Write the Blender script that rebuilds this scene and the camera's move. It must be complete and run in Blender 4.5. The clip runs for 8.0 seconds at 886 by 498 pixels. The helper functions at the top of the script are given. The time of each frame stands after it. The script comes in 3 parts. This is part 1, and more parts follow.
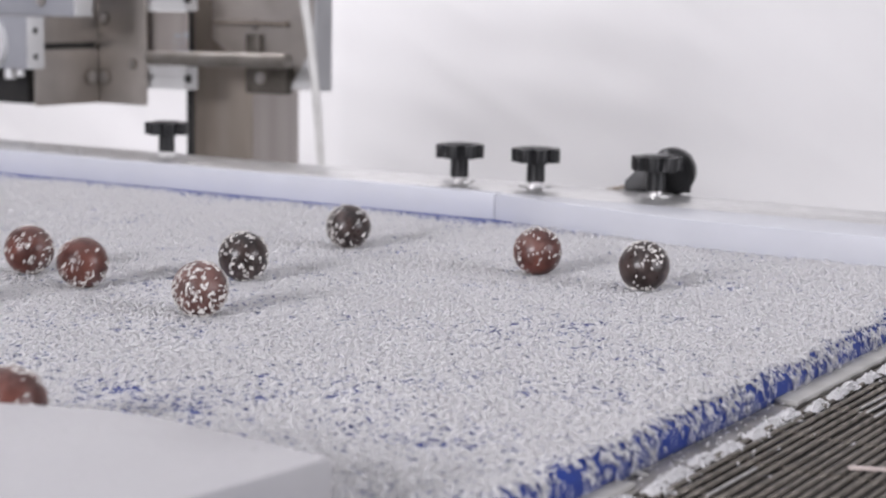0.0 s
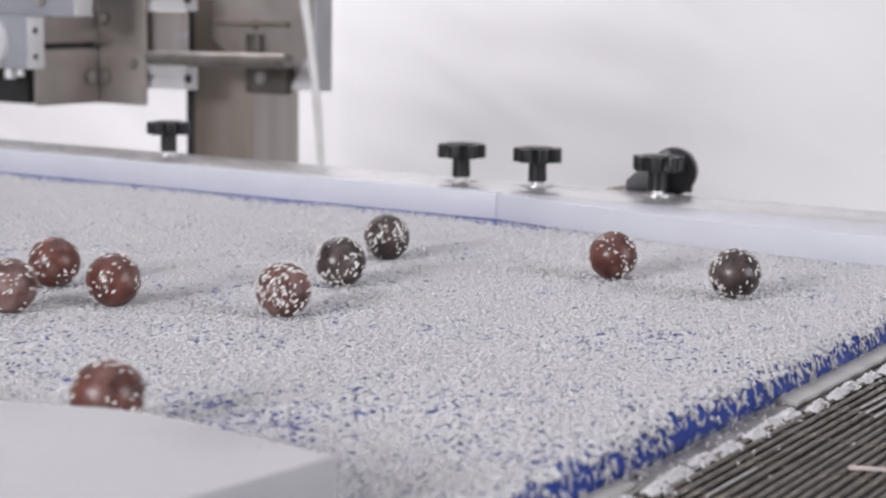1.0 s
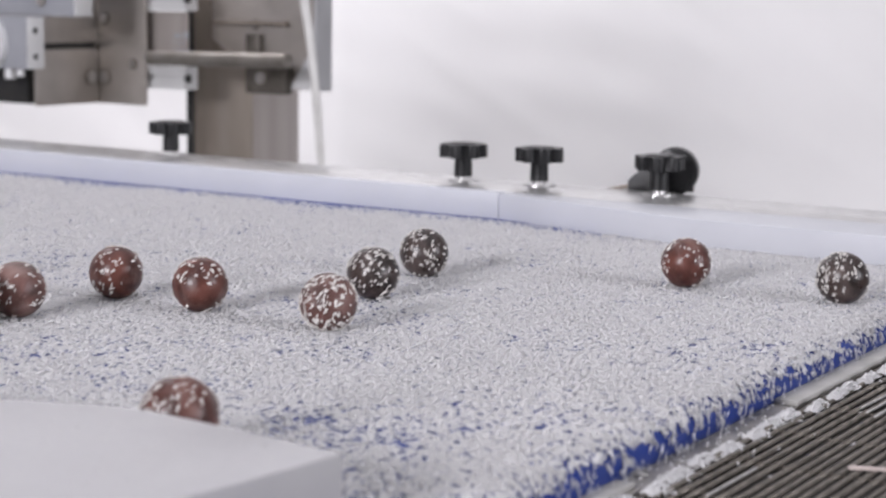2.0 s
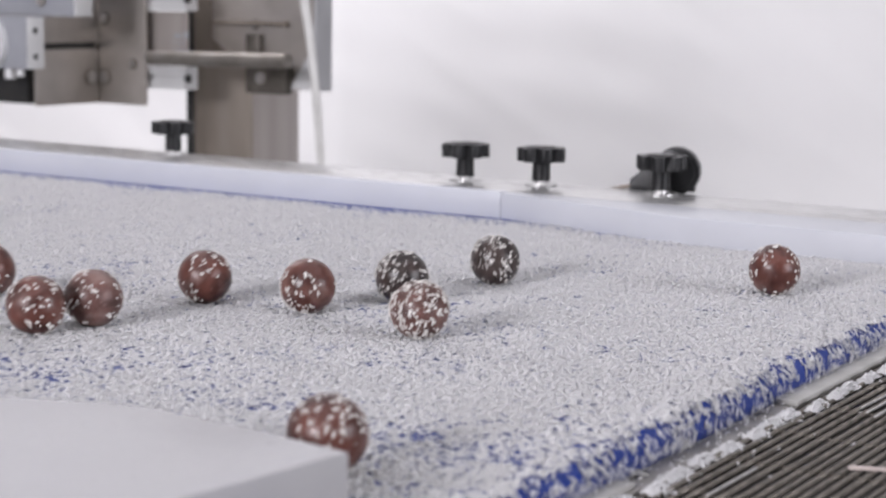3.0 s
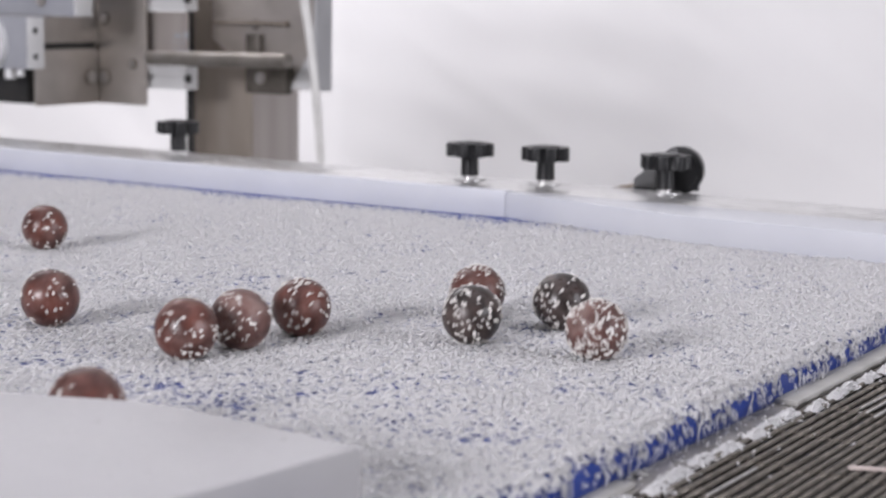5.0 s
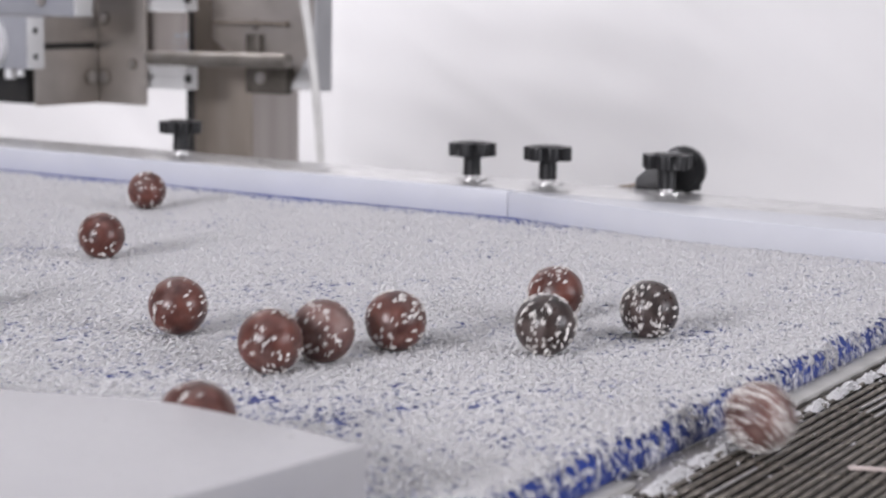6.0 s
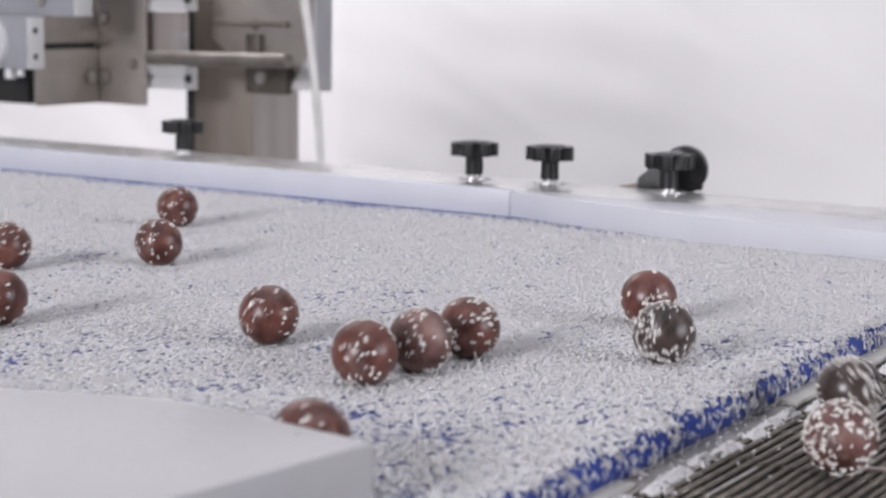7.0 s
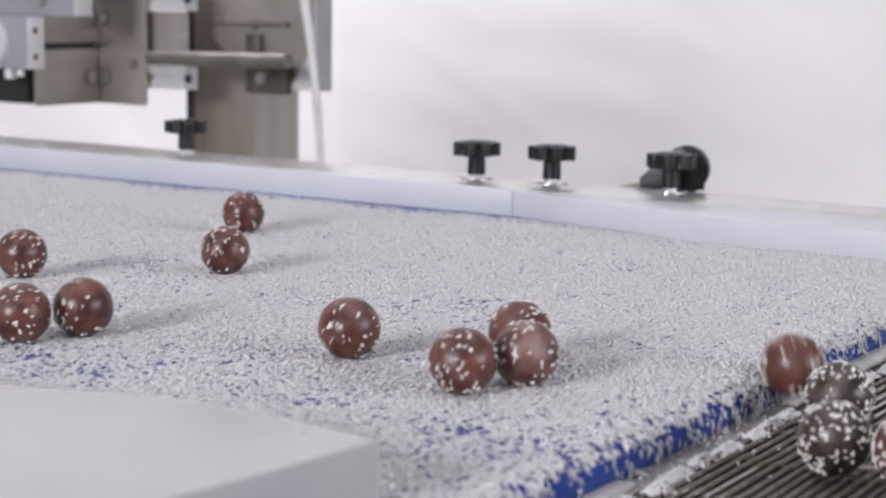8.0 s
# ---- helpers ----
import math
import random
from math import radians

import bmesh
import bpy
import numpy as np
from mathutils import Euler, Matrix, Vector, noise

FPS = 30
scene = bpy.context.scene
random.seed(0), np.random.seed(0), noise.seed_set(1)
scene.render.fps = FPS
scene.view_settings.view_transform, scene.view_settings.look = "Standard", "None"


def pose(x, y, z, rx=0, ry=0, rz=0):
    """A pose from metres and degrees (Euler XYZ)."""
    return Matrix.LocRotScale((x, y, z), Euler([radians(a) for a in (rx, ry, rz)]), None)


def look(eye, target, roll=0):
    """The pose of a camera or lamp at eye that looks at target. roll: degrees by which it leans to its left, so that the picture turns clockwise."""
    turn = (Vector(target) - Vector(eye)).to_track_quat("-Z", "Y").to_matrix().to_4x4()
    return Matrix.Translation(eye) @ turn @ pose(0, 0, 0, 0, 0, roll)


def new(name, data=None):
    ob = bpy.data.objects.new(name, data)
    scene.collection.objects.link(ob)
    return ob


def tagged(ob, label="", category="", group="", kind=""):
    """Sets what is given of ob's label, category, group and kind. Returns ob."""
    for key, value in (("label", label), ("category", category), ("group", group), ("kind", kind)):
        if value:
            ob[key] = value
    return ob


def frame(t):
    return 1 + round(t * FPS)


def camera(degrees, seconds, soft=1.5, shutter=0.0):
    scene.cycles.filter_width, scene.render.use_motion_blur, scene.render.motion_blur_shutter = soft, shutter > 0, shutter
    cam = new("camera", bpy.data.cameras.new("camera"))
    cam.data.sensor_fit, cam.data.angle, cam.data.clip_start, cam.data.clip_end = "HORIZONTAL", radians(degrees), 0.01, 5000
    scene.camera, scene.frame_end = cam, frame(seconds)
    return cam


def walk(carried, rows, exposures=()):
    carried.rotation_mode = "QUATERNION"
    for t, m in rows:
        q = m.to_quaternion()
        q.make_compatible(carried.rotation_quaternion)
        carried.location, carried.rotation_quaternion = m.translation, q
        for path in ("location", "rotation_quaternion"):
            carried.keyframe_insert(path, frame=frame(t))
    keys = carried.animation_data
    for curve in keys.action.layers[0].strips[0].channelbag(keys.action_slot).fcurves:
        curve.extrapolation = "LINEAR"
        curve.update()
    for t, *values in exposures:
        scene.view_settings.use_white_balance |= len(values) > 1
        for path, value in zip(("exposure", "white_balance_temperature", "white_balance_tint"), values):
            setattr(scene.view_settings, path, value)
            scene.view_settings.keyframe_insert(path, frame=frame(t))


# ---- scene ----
# Belt top at Z0 above the floor; belt runs along +x, the frame shakes along y.
Z0 = 0.9
cam = camera(28.45, 8.0, 2.0, 0.35)
cam.data.dof.use_dof = True
cam.data.dof.focus_distance = 0.95
cam.data.dof.aperture_fstop = 13.0
CAM = pose(0.0, 0.0, Z0 + 0.1755, 81.56, 0.0, 32.10) @ pose(0, 0, 0, 0, 0, 0.917)
walk(cam, [(0.0, CAM), (8.0, CAM)], [(0.0, -0.13, 6280, 14.5), (8.0, -0.13, 6280, 14.5)])

SPEED = 0.05                           # belt, metres a second
SWING, PERIOD, START = 0.0308, 1.0195, 0.128  # sideways shake


def shake(t):
    return -SWING * math.cos(2 * math.pi * (t - START) / PERIOD)


# ---- light ----
world = bpy.data.worlds.new("world")
scene.world = world
world.use_nodes = True
world.node_tree.nodes["Background"].inputs[0].default_value = (0.80, 0.84, 0.92, 1)
world.node_tree.nodes["Background"].inputs[1].default_value = 0.25


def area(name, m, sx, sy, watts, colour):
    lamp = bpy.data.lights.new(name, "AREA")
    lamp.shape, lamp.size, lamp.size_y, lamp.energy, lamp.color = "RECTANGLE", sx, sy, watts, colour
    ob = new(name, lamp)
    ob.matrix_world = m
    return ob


# Unseen key lamp, placed from the way the balls' shadows fall; no window there.
area("key_light", look((-0.75, -2.75, Z0 + 1.02), (-0.55, 0.85, Z0)), 1.0, 0.75, 112, (1.0, 0.985, 0.99))
# Unseen fill lamp, added to brighten the faces that look along +x.
area("east_fill_light", look((2.7, 1.0, Z0 + 0.80), (-0.6, 0.6, Z0)), 1.9, 1.3, 54, (0.98, 0.98, 1.0))
# Unseen soft fill from overhead, added to lift the belt.
area("overhead_fill_light", look((-0.4, 0.9, 2.85), (-0.4, 0.9, 0.0)), 2.6, 2.6, 13, (0.96, 0.97, 1.0))
# Unseen fill lamp, added only to brighten the cloth.
area("backdrop_fill_light", look((-2.6, 1.75, 2.75), (-2.6, 3.2, 1.0)), 1.4, 0.6, 40, (1.0, 0.98, 0.97))


# ---- materials ----
def material(name, c1, c2, scale=40.0, rough=0.5, metal=0.0, bump=0.0, fine=400.0, spread=0.1, stretch=(1, 1, 1), island=0.0, spec=0.5):
    """Two colours mixed by coarse noise, roughness varied by fine noise, a fine bump."""
    m = bpy.data.materials.new(name)
    m.use_nodes = True
    n, links = m.node_tree.nodes, m.node_tree.links
    b = n["Principled BSDF"]
    b.inputs["Metallic"].default_value = metal
    b.inputs["Specular IOR Level"].default_value = spec
    co, mp = n.new("ShaderNodeTexCoord"), n.new("ShaderNodeMapping")
    mp.inputs["Scale"].default_value = stretch
    links.new(co.outputs["Object"], mp.inputs["Vector"])
    big, small = n.new("ShaderNodeTexNoise"), n.new("ShaderNodeTexNoise")
    big.inputs["Scale"].default_value, small.inputs["Scale"].default_value = scale, fine
    big.inputs["Detail"].default_value = 5.0
    small.inputs["Detail"].default_value = 3.0
    for k in (big, small):
        links.new(mp.outputs[0], k.inputs["Vector"])
    ramp, mix = n.new("ShaderNodeMapRange"), n.new("ShaderNodeMix")
    ramp.inputs[1].default_value, ramp.inputs[2].default_value = 0.35, 0.65
    links.new(big.outputs[0], ramp.inputs[0])
    mix.data_type = "RGBA"
    mix.inputs[6].default_value, mix.inputs[7].default_value = (*c1, 1), (*c2, 1)
    fac = ramp.outputs[0]
    if island:
        geo = n.new("ShaderNodeNewGeometry")
        fac = geo.outputs["Random Per Island"]
    links.new(fac, mix.inputs[0])
    links.new(mix.outputs[2], b.inputs["Base Color"])
    rr = n.new("ShaderNodeMapRange")
    rr.inputs[3].default_value, rr.inputs[4].default_value = max(0.03, rough - spread), min(1.0, rough + spread)
    links.new(small.outputs[0], rr.inputs[0])
    links.new(rr.outputs[0], b.inputs["Roughness"])
    if bump:
        bp = n.new("ShaderNodeBump")
        bp.inputs["Strength"].default_value, bp.inputs["Distance"].default_value = 0.6, bump
        links.new(small.outputs[0], bp.inputs["Height"])
        links.new(bp.outputs[0], b.inputs["Normal"])
    return m


COCONUT = material("coconut", (0.86, 0.85, 0.855), (0.96, 0.95, 0.95), rough=0.55, island=1.0, spec=0.4)
_n, _l = COCONUT.node_tree.nodes, COCONUT.node_tree.links
_t, _m = _n.new("ShaderNodeBsdfTranslucent"), _n.new("ShaderNodeMixShader")
_t.inputs["Color"].default_value = (0.96, 0.95, 0.96, 1)
_m.inputs[0].default_value = 0.27
_l.new(_n["Principled BSDF"].outputs[0], _m.inputs[1])
_l.new(_t.outputs[0], _m.inputs[2])
_l.new(_m.outputs[0], _n["Material Output"].inputs[0])
STUCK = material("stuck_coconut", (0.56, 0.53, 0.50), (0.78, 0.76, 0.73), rough=0.55, island=1.0, spec=0.4)
BLUE = material("blue_belt", (0.004, 0.027, 0.20), (0.007, 0.036, 0.25), 30, 0.4, 0, 0.0001, 900)
# White plastic; the blue belt's reflection is put into its colour.
GUIDE = material("belt_tinted_plastic", (0.545, 0.555, 0.595), (0.585, 0.595, 0.635), 14, 0.36, 0, 0.00006, 300)
# Same white plastic, darkened in colour for the weaker light on the near block.
GUIDE_NEAR = material("dimmed_white_plastic", (0.42, 0.415, 0.425), (0.46, 0.455, 0.465), 10, 0.32, 0, 0.00006, 300)
STEEL = material("brushed_steel", (0.70, 0.69, 0.68), (0.78, 0.77, 0.76), 9, 0.17, 1.0, 0.00001, 260, 0.05, (0.15, 2, 2))
FLANGE = material("frosted_steel", (0.58, 0.575, 0.57), (0.67, 0.665, 0.66), 24, 0.28, 0.7, 0.00002, 260, 0.08, (0.15, 2, 2))
BOLT_STEEL = material("dull_bolt_steel", (0.50, 0.48, 0.46), (0.62, 0.60, 0.58), 90, 0.30, 0.9, 0.00006, 500)
# Pale steel for the column's lit face and the printed plate.
PALE_STEEL = material("pale_grey_steel", (0.33, 0.295, 0.272), (0.42, 0.385, 0.360), 26, 0.5, 0.35, 0.00006, 220, 0.1, (1, 1, 0.05))
PLATE_STEEL = material("dull_steel_plate", (0.40, 0.365, 0.33), (0.52, 0.485, 0.45), 16, 0.38, 0.75, 0.00006, 220)
COLUMN_STEEL = material("brown_grey_steel", (0.19, 0.160, 0.132), (0.31, 0.272, 0.236), 14, 0.45, 0.6, 0.00008, 160, 0.1, (1, 1, 0.25))
ALU = material("white_aluminium", (0.66, 0.66, 0.66), (0.74, 0.74, 0.74), 20, 0.4, 0.35, 0.00004, 300)
GREY_BOX = material("blue_grey_paint", (0.33, 0.337, 0.365), (0.38, 0.387, 0.415), 25, 0.4, 0.2, 0.00004, 400)
FLANGE_GREY = material("flange_grey", (0.34, 0.34, 0.35), (0.40, 0.40, 0.41), 25, 0.4, 0.2, 0.00004, 400)
DARK = material("near_black", (0.012, 0.012, 0.013), (0.022, 0.021, 0.020), 60, 0.5, 0, 0.0001, 500)
BLACK = material("black_plastic", (0.008, 0.008, 0.009), (0.015, 0.015, 0.016), 60, 0.36, 0, 0.00008, 700, spec=0.35)
WIRE = material("wire_steel", (0.135, 0.120, 0.102), (0.25, 0.225, 0.196), 130, 0.5, 0.6, 0.00006, 900)
BRIGHT = material("bright_wire_steel", (0.55, 0.54, 0.53), (0.72, 0.71, 0.70), 300, 0.3, 0.8)
LIP = material("worn_steel_lip", (0.30, 0.285, 0.26), (0.44, 0.42, 0.40), 45, 0.5, 0.5, 0.00008, 500)
HINGE = material("dark_brown_steel", (0.085, 0.075, 0.064), (0.15, 0.135, 0.118), 40, 0.5, 0.5, 0.00006, 300)
CABLE = material("grey_white_hose", (0.55, 0.54, 0.52), (0.64, 0.63, 0.61), 30, 0.45)
CURTAIN = material("white_cloth", (0.82, 0.81, 0.81), (0.87, 0.86, 0.86), 1.2, 0.85, 0, 0.0008, 160)
WALL = material("wall_paint", (0.55, 0.54, 0.54), (0.61, 0.60, 0.60), 2, 0.8, 0, 0.0004, 90)
FLOOR = material("grey_floor", (0.28, 0.28, 0.28), (0.36, 0.36, 0.35), 4, 0.6, 0, 0.0004, 70)


def chocolate(name, c1, c2, bloom, amount, rough):
    """Chocolate shell: mottled brown, with pale cocoa bloom in patches that dulls its gloss, and fine scuffs."""
    m = material(name, c1, c2, 95, rough, 0, 0.0002, 420, 0.10)
    n, links = m.node_tree.nodes, m.node_tree.links
    b = n["Principled BSDF"]
    base, gloss = b.inputs["Base Color"].links[0].from_socket, b.inputs["Roughness"].links[0].from_socket
    co, info, add = n.new("ShaderNodeTexCoord"), n.new("ShaderNodeObjectInfo"), n.new("ShaderNodeVectorMath")
    links.new(co.outputs["Object"], add.inputs[0])
    links.new(info.outputs["Random"], add.inputs[1])
    patch, scuff = n.new("ShaderNodeTexNoise"), n.new("ShaderNodeTexNoise")
    patch.inputs["Scale"].default_value, patch.inputs["Detail"].default_value, patch.inputs["Roughness"].default_value = 75, 6.0, 0.62
    scuff.inputs["Scale"].default_value, scuff.inputs["Detail"].default_value, scuff.inputs["Distortion"].default_value = 520, 4.0, 1.2
    for k in (patch, scuff):
        links.new(add.outputs[0], k.inputs["Vector"])
    edge, fleck, both = n.new("ShaderNodeMapRange"), n.new("ShaderNodeMapRange"), n.new("ShaderNodeMath")
    edge.inputs[1].default_value, edge.inputs[2].default_value, edge.inputs[4].default_value = 0.50, 0.66, amount
    fleck.inputs[1].default_value, fleck.inputs[2].default_value, fleck.inputs[4].default_value = 0.60, 0.74, amount * 0.8
    links.new(patch.outputs[0], edge.inputs[0])
    links.new(scuff.outputs[0], fleck.inputs[0])
    both.operation, both.use_clamp = "ADD", True
    links.new(edge.outputs[0], both.inputs[0])
    links.new(fleck.outputs[0], both.inputs[1])
    mix = n.new("ShaderNodeMix")
    mix.data_type = "RGBA"
    mix.inputs[7].default_value = (*bloom, 1)
    links.new(both.outputs[0], mix.inputs[0])
    links.new(base, mix.inputs[6])
    links.new(mix.outputs[2], b.inputs["Base Color"])
    dull = n.new("ShaderNodeMath")
    dull.operation, dull.inputs[1].default_value = "MULTIPLY_ADD", 0.25
    links.new(both.outputs[0], dull.inputs[0])
    links.new(gloss, dull.inputs[2])
    links.new(dull.outputs[0], b.inputs["Roughness"])
    return m


MILK = chocolate("milk_chocolate", (0.046, 0.013, 0.010), (0.130, 0.044, 0.032), (0.25, 0.155, 0.135), 0.42, 0.32)
DUSTY = chocolate("dusty_chocolate", (0.056, 0.021, 0.017), (0.165, 0.080, 0.068), (0.30, 0.22, 0.20), 0.55, 0.42)
DARKCHOC = chocolate("dark_chocolate", (0.013, 0.008, 0.007), (0.055, 0.036, 0.032), (0.17, 0.13, 0.12), 0.42, 0.30)
STRIP = material("white_scraper_plastic", (0.40, 0.39, 0.37), (0.48, 0.47, 0.45), 60, 0.65, 0, 0.00008, 500)
# Dark colour that stands for the shade between the wires.
GAP_SHADE = material("dark_gap_backing", (0.030, 0.027, 0.024), (0.055, 0.050, 0.045), 50, 0.6, 0.3)
ROD_STEEL = material("dull_rod_steel", (0.21, 0.19, 0.17), (0.30, 0.28, 0.255), 30, 0.42, 0.8, 0.00005, 300)
PINK = material("pale_pink_plastic", (0.42, 0.35, 0.33), (0.50, 0.43, 0.40), 90, 0.5)


# ---- mesh helpers ----
def mesh_of(name, bm, mat, smooth=False):
    me = bpy.data.meshes.new(name)
    bmesh.ops.recalc_face_normals(bm, faces=bm.faces[:])
    bm.to_mesh(me)
    bm.free()
    me.materials.append(mat)
    if smooth:
        me.shade_smooth()
        me.set_sharp_from_angle(angle=radians(38))
    return me


def part(name, bm, mat, parent=None, label="", smooth=False):
    ob = new(name, bm if isinstance(bm, bpy.types.Mesh) else mesh_of(name, bm, mat, smooth))
    ob.parent = parent
    return tagged(ob, label)


def empty(name, m, label, category, group=""):
    ob = new(name)
    ob.matrix_basis = m
    return tagged(ob, label, category, group)


def box(bm, x0, x1, y0, y1, z0, z1, bevel=0.0, m=None):
    got = bmesh.ops.create_cube(bm, size=1.0)["verts"]
    for v in got:
        v.co = Vector(((x0 + x1) / 2 + v.co.x * (x1 - x0), (y0 + y1) / 2 + v.co.y * (y1 - y0), (z0 + z1) / 2 + v.co.z * (z1 - z0)))
        if m:
            v.co = m @ v.co
    if bevel:
        edges = {e for v in got for e in v.link_edges}
        bmesh.ops.bevel(bm, geom=list(edges), offset=bevel, segments=2, affect="EDGES", profile=0.6)
    return bm


def boxed(*a, **k):
    return box(bmesh.new(), *a, **k)


def rod(bm, p, q, r, seg=14, r2=None):
    p, q = Vector(p), Vector(q)
    m = Matrix.Translation((p + q) / 2) @ (q - p).to_track_quat("Z", "Y").to_matrix().to_4x4()
    bmesh.ops.create_cone(bm, cap_ends=True, segments=seg, radius1=r, radius2=r if r2 is None else r2, depth=(q - p).length, matrix=m)
    return bm


def prism(bm, outline, z0, z1, m=None, bevel=0.0):
    """An outline in x and y, raised from z0 to z1."""
    low = [bm.verts.new((x, y, z0)) for x, y in outline]
    top = [bm.verts.new((x, y, z1)) for x, y in outline]
    faces = [bm.faces.new(low[::-1]), bm.faces.new(top)]
    for k in range(len(low)):
        j = (k + 1) % len(low)
        faces.append(bm.faces.new((low[k], low[j], top[j], top[k])))
    if bevel:
        edges = {e for f in faces[:2] for e in f.edges}
        bmesh.ops.bevel(bm, geom=list(edges), offset=bevel, segments=2, affect="EDGES", profile=0.6)
    if m:
        bmesh.ops.transform(bm, matrix=m, verts=bm.verts[:])
    return bm


# ---- the room ----
def room():
    for name, args, mat in (
        ("floor", (-4.0, 3.0, -3.0, 5.0, -0.1, 0.0), FLOOR),
        ("ceiling", (-4.0, 3.0, -3.0, 5.0, 3.0, 3.1), WALL),
        ("wall_north", (-4.0, 3.0, 5.0, 5.1, 0.0, 3.0), WALL),
        ("wall_south", (-4.0, 3.0, -3.1, -3.0, 0.0, 3.0), WALL),
        ("wall_east", (3.0, 3.1, -3.0, 5.0, 0.0, 3.0), WALL),
        ("wall_west", (-4.1, -4.0, -3.0, 5.0, 0.0, 3.0), WALL),
    ):
        tagged(part(name, boxed(*args), mat), kind="structure")
    # hanging cloth behind the machine, softly creased
    bm = bmesh.new()
    nx, nz = 420, 200
    grid = []
    for i in range(nx + 1):
        row = []
        for k in range(nz + 1):
            u, w = i / nx, k / nz
            x, z = -3.7 + 6.4 * u, 0.02 + 2.9 * w
            y = 3.2 + 0.03 * noise.noise((x * 0.9 + z * 0.5, z * 0.35, 0.3)) + 0.006 * noise.noise((x * 3.1 + z * 2.4, z * 0.8 - x * 0.6, 4.0))
            y += 0.002 * math.sin(7 * x - 6 * z + 3 * noise.noise((x, z, 2.0)))
            y += min(1.4, max(0.0, 0.42 * (x + 2.3))) + 0.006 * noise.noise((x * 5 + z * 9, z * 4 - x * 3, 1.0)) + 0.003 * noise.noise((x * 14 + z * 18, z * 6, 6.0))
            for ka, kb, ks, kh in ((1.3, 1.9, 0.0, 0.0012), (2.1, -0.7, 3.0, 0.0014), (0.5, 2.6, 7.0, 0.001)):
                y += kh * max(0.0, 1 - 9 * abs(noise.noise((ka * x + kb * z, 0.3 * (kb * x - ka * z), ks))))
            row.append(bm.verts.new((x, y, z)))
        grid.append(row)
    for i in range(nx):
        for k in range(nz):
            bm.faces.new((grid[i][k], grid[i + 1][k], grid[i + 1][k + 1], grid[i][k + 1]))
    ob = part("curtain", bm, CURTAIN, None, "", True)
    thick = ob.modifiers.new("thick", "SOLIDIFY")
    thick.thickness = 0.002
    tagged(ob, "plain white creased cloth hanging behind the machine", "backdrop cloth")


room()

# ---- the shaking conveyor ----
NOSE_X, NOSE_R = -0.305, 0.010
Y_NEAR, Y_FAR = 0.40, 1.195

conveyor = empty("shaking_conveyor", pose(0, 0, Z0), "shaking coating conveyor with blue belt and white plastic guides", "conveyor")


def belt_mesh():
    """A flat blue belt with a round nose."""
    bm = bmesh.new()
    profile = [(-2.2, 0.0), (NOSE_X, 0.0)]
    profile += [(NOSE_X + NOSE_R * math.sin(radians(a)), -NOSE_R + NOSE_R * math.cos(radians(a))) for a in range(12, 180, 12)]
    profile += [(NOSE_X, -2 * NOSE_R), (-2.2, -2 * NOSE_R)]
    a = [bm.verts.new((x, Y_NEAR, z)) for x, z in profile]
    b = [bm.verts.new((x, Y_FAR, z)) for x, z in profile]
    bm.faces.new(a), bm.faces.new(b[::-1])
    for k in range(len(a)):
        j = (k + 1) % len(a)
        bm.faces.new((a[k], b[k], b[j], a[j]))
    return bm


belt = part("belt", belt_mesh(), BLUE, conveyor, "blue belt with rounded nose", True)

# far side: white guide in two lengths, steel flange behind it
part("guide_rail", boxed(-2.2, -0.6803, 1.180, 1.193, -0.001, 0.0205, 0.0012), GUIDE, conveyor, "straight white plastic guide", True)
part("guide_rail", prism(bmesh.new(), [(-0.680, 1.1805), (-0.50, 1.133), (-0.26, 1.130), (-0.26, 1.196), (-0.680, 1.1935)], -0.001, 0.0200, None, 0.0014), GUIDE, conveyor, "white plastic guide set inwards at the nose", True)
part("side_flange", boxed(-2.2, -0.18, 1.1965, 1.272, 0.0155, 0.0195, 0.0008), FLANGE, conveyor, "frosted steel flange", True)
part("side_panel", boxed(-2.2, -0.30, 1.1965, 1.2005, -0.09, 0.0130, 0.0006), STEEL, conveyor, "", True)
part("side_panel", boxed(-2.2, -0.325, 0.392, 0.396, -0.09, -0.0015, 0.0006), STEEL, conveyor, "", True)
part("belt_bed", boxed(-2.2, -0.33, 0.40, 1.193, -0.088, -0.0225), STEEL, conveyor)
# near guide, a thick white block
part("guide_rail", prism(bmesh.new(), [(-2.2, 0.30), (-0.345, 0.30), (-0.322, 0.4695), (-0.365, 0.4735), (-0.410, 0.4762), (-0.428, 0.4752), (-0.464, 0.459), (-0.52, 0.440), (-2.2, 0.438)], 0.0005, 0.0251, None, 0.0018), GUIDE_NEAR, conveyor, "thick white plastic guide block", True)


def knob_mesh():
    """Seven-lobed clamping knob on its stem; origin on the flange."""
    bm = bmesh.new()
    out = []
    for k in range(84):
        a = 2 * math.pi * k / 84
        w = 0.5 + 0.5 * math.cos(7 * a)
        rr = 0.0150 + 0.0050 * min(1.0, 1.5 * w ** 0.8)
        out.append((rr * math.cos(a), rr * math.sin(a)))
    prism(bm, out, 0.0195, 0.0305, None, 0.0011)
    rod(bm, (0, 0, 0.0301), (0, 0, 0.0315), 0.0125, 40, 0.0115)
    rod(bm, (0, 0, 0.0035), (0, 0, 0.0200), 0.0075, 28, 0.0072)
    return mesh_of("star_knob", bm, BLACK, True)


KNOB = knob_mesh()
WASHER = mesh_of("washer", rod(rod(bmesh.new(), (0, 0, 0.0002), (0, 0, 0.0012), 0.0135, 32), (0, 0, 0.0010), (0, 0, 0.0037), 0.0055, 16), FLANGE, True)
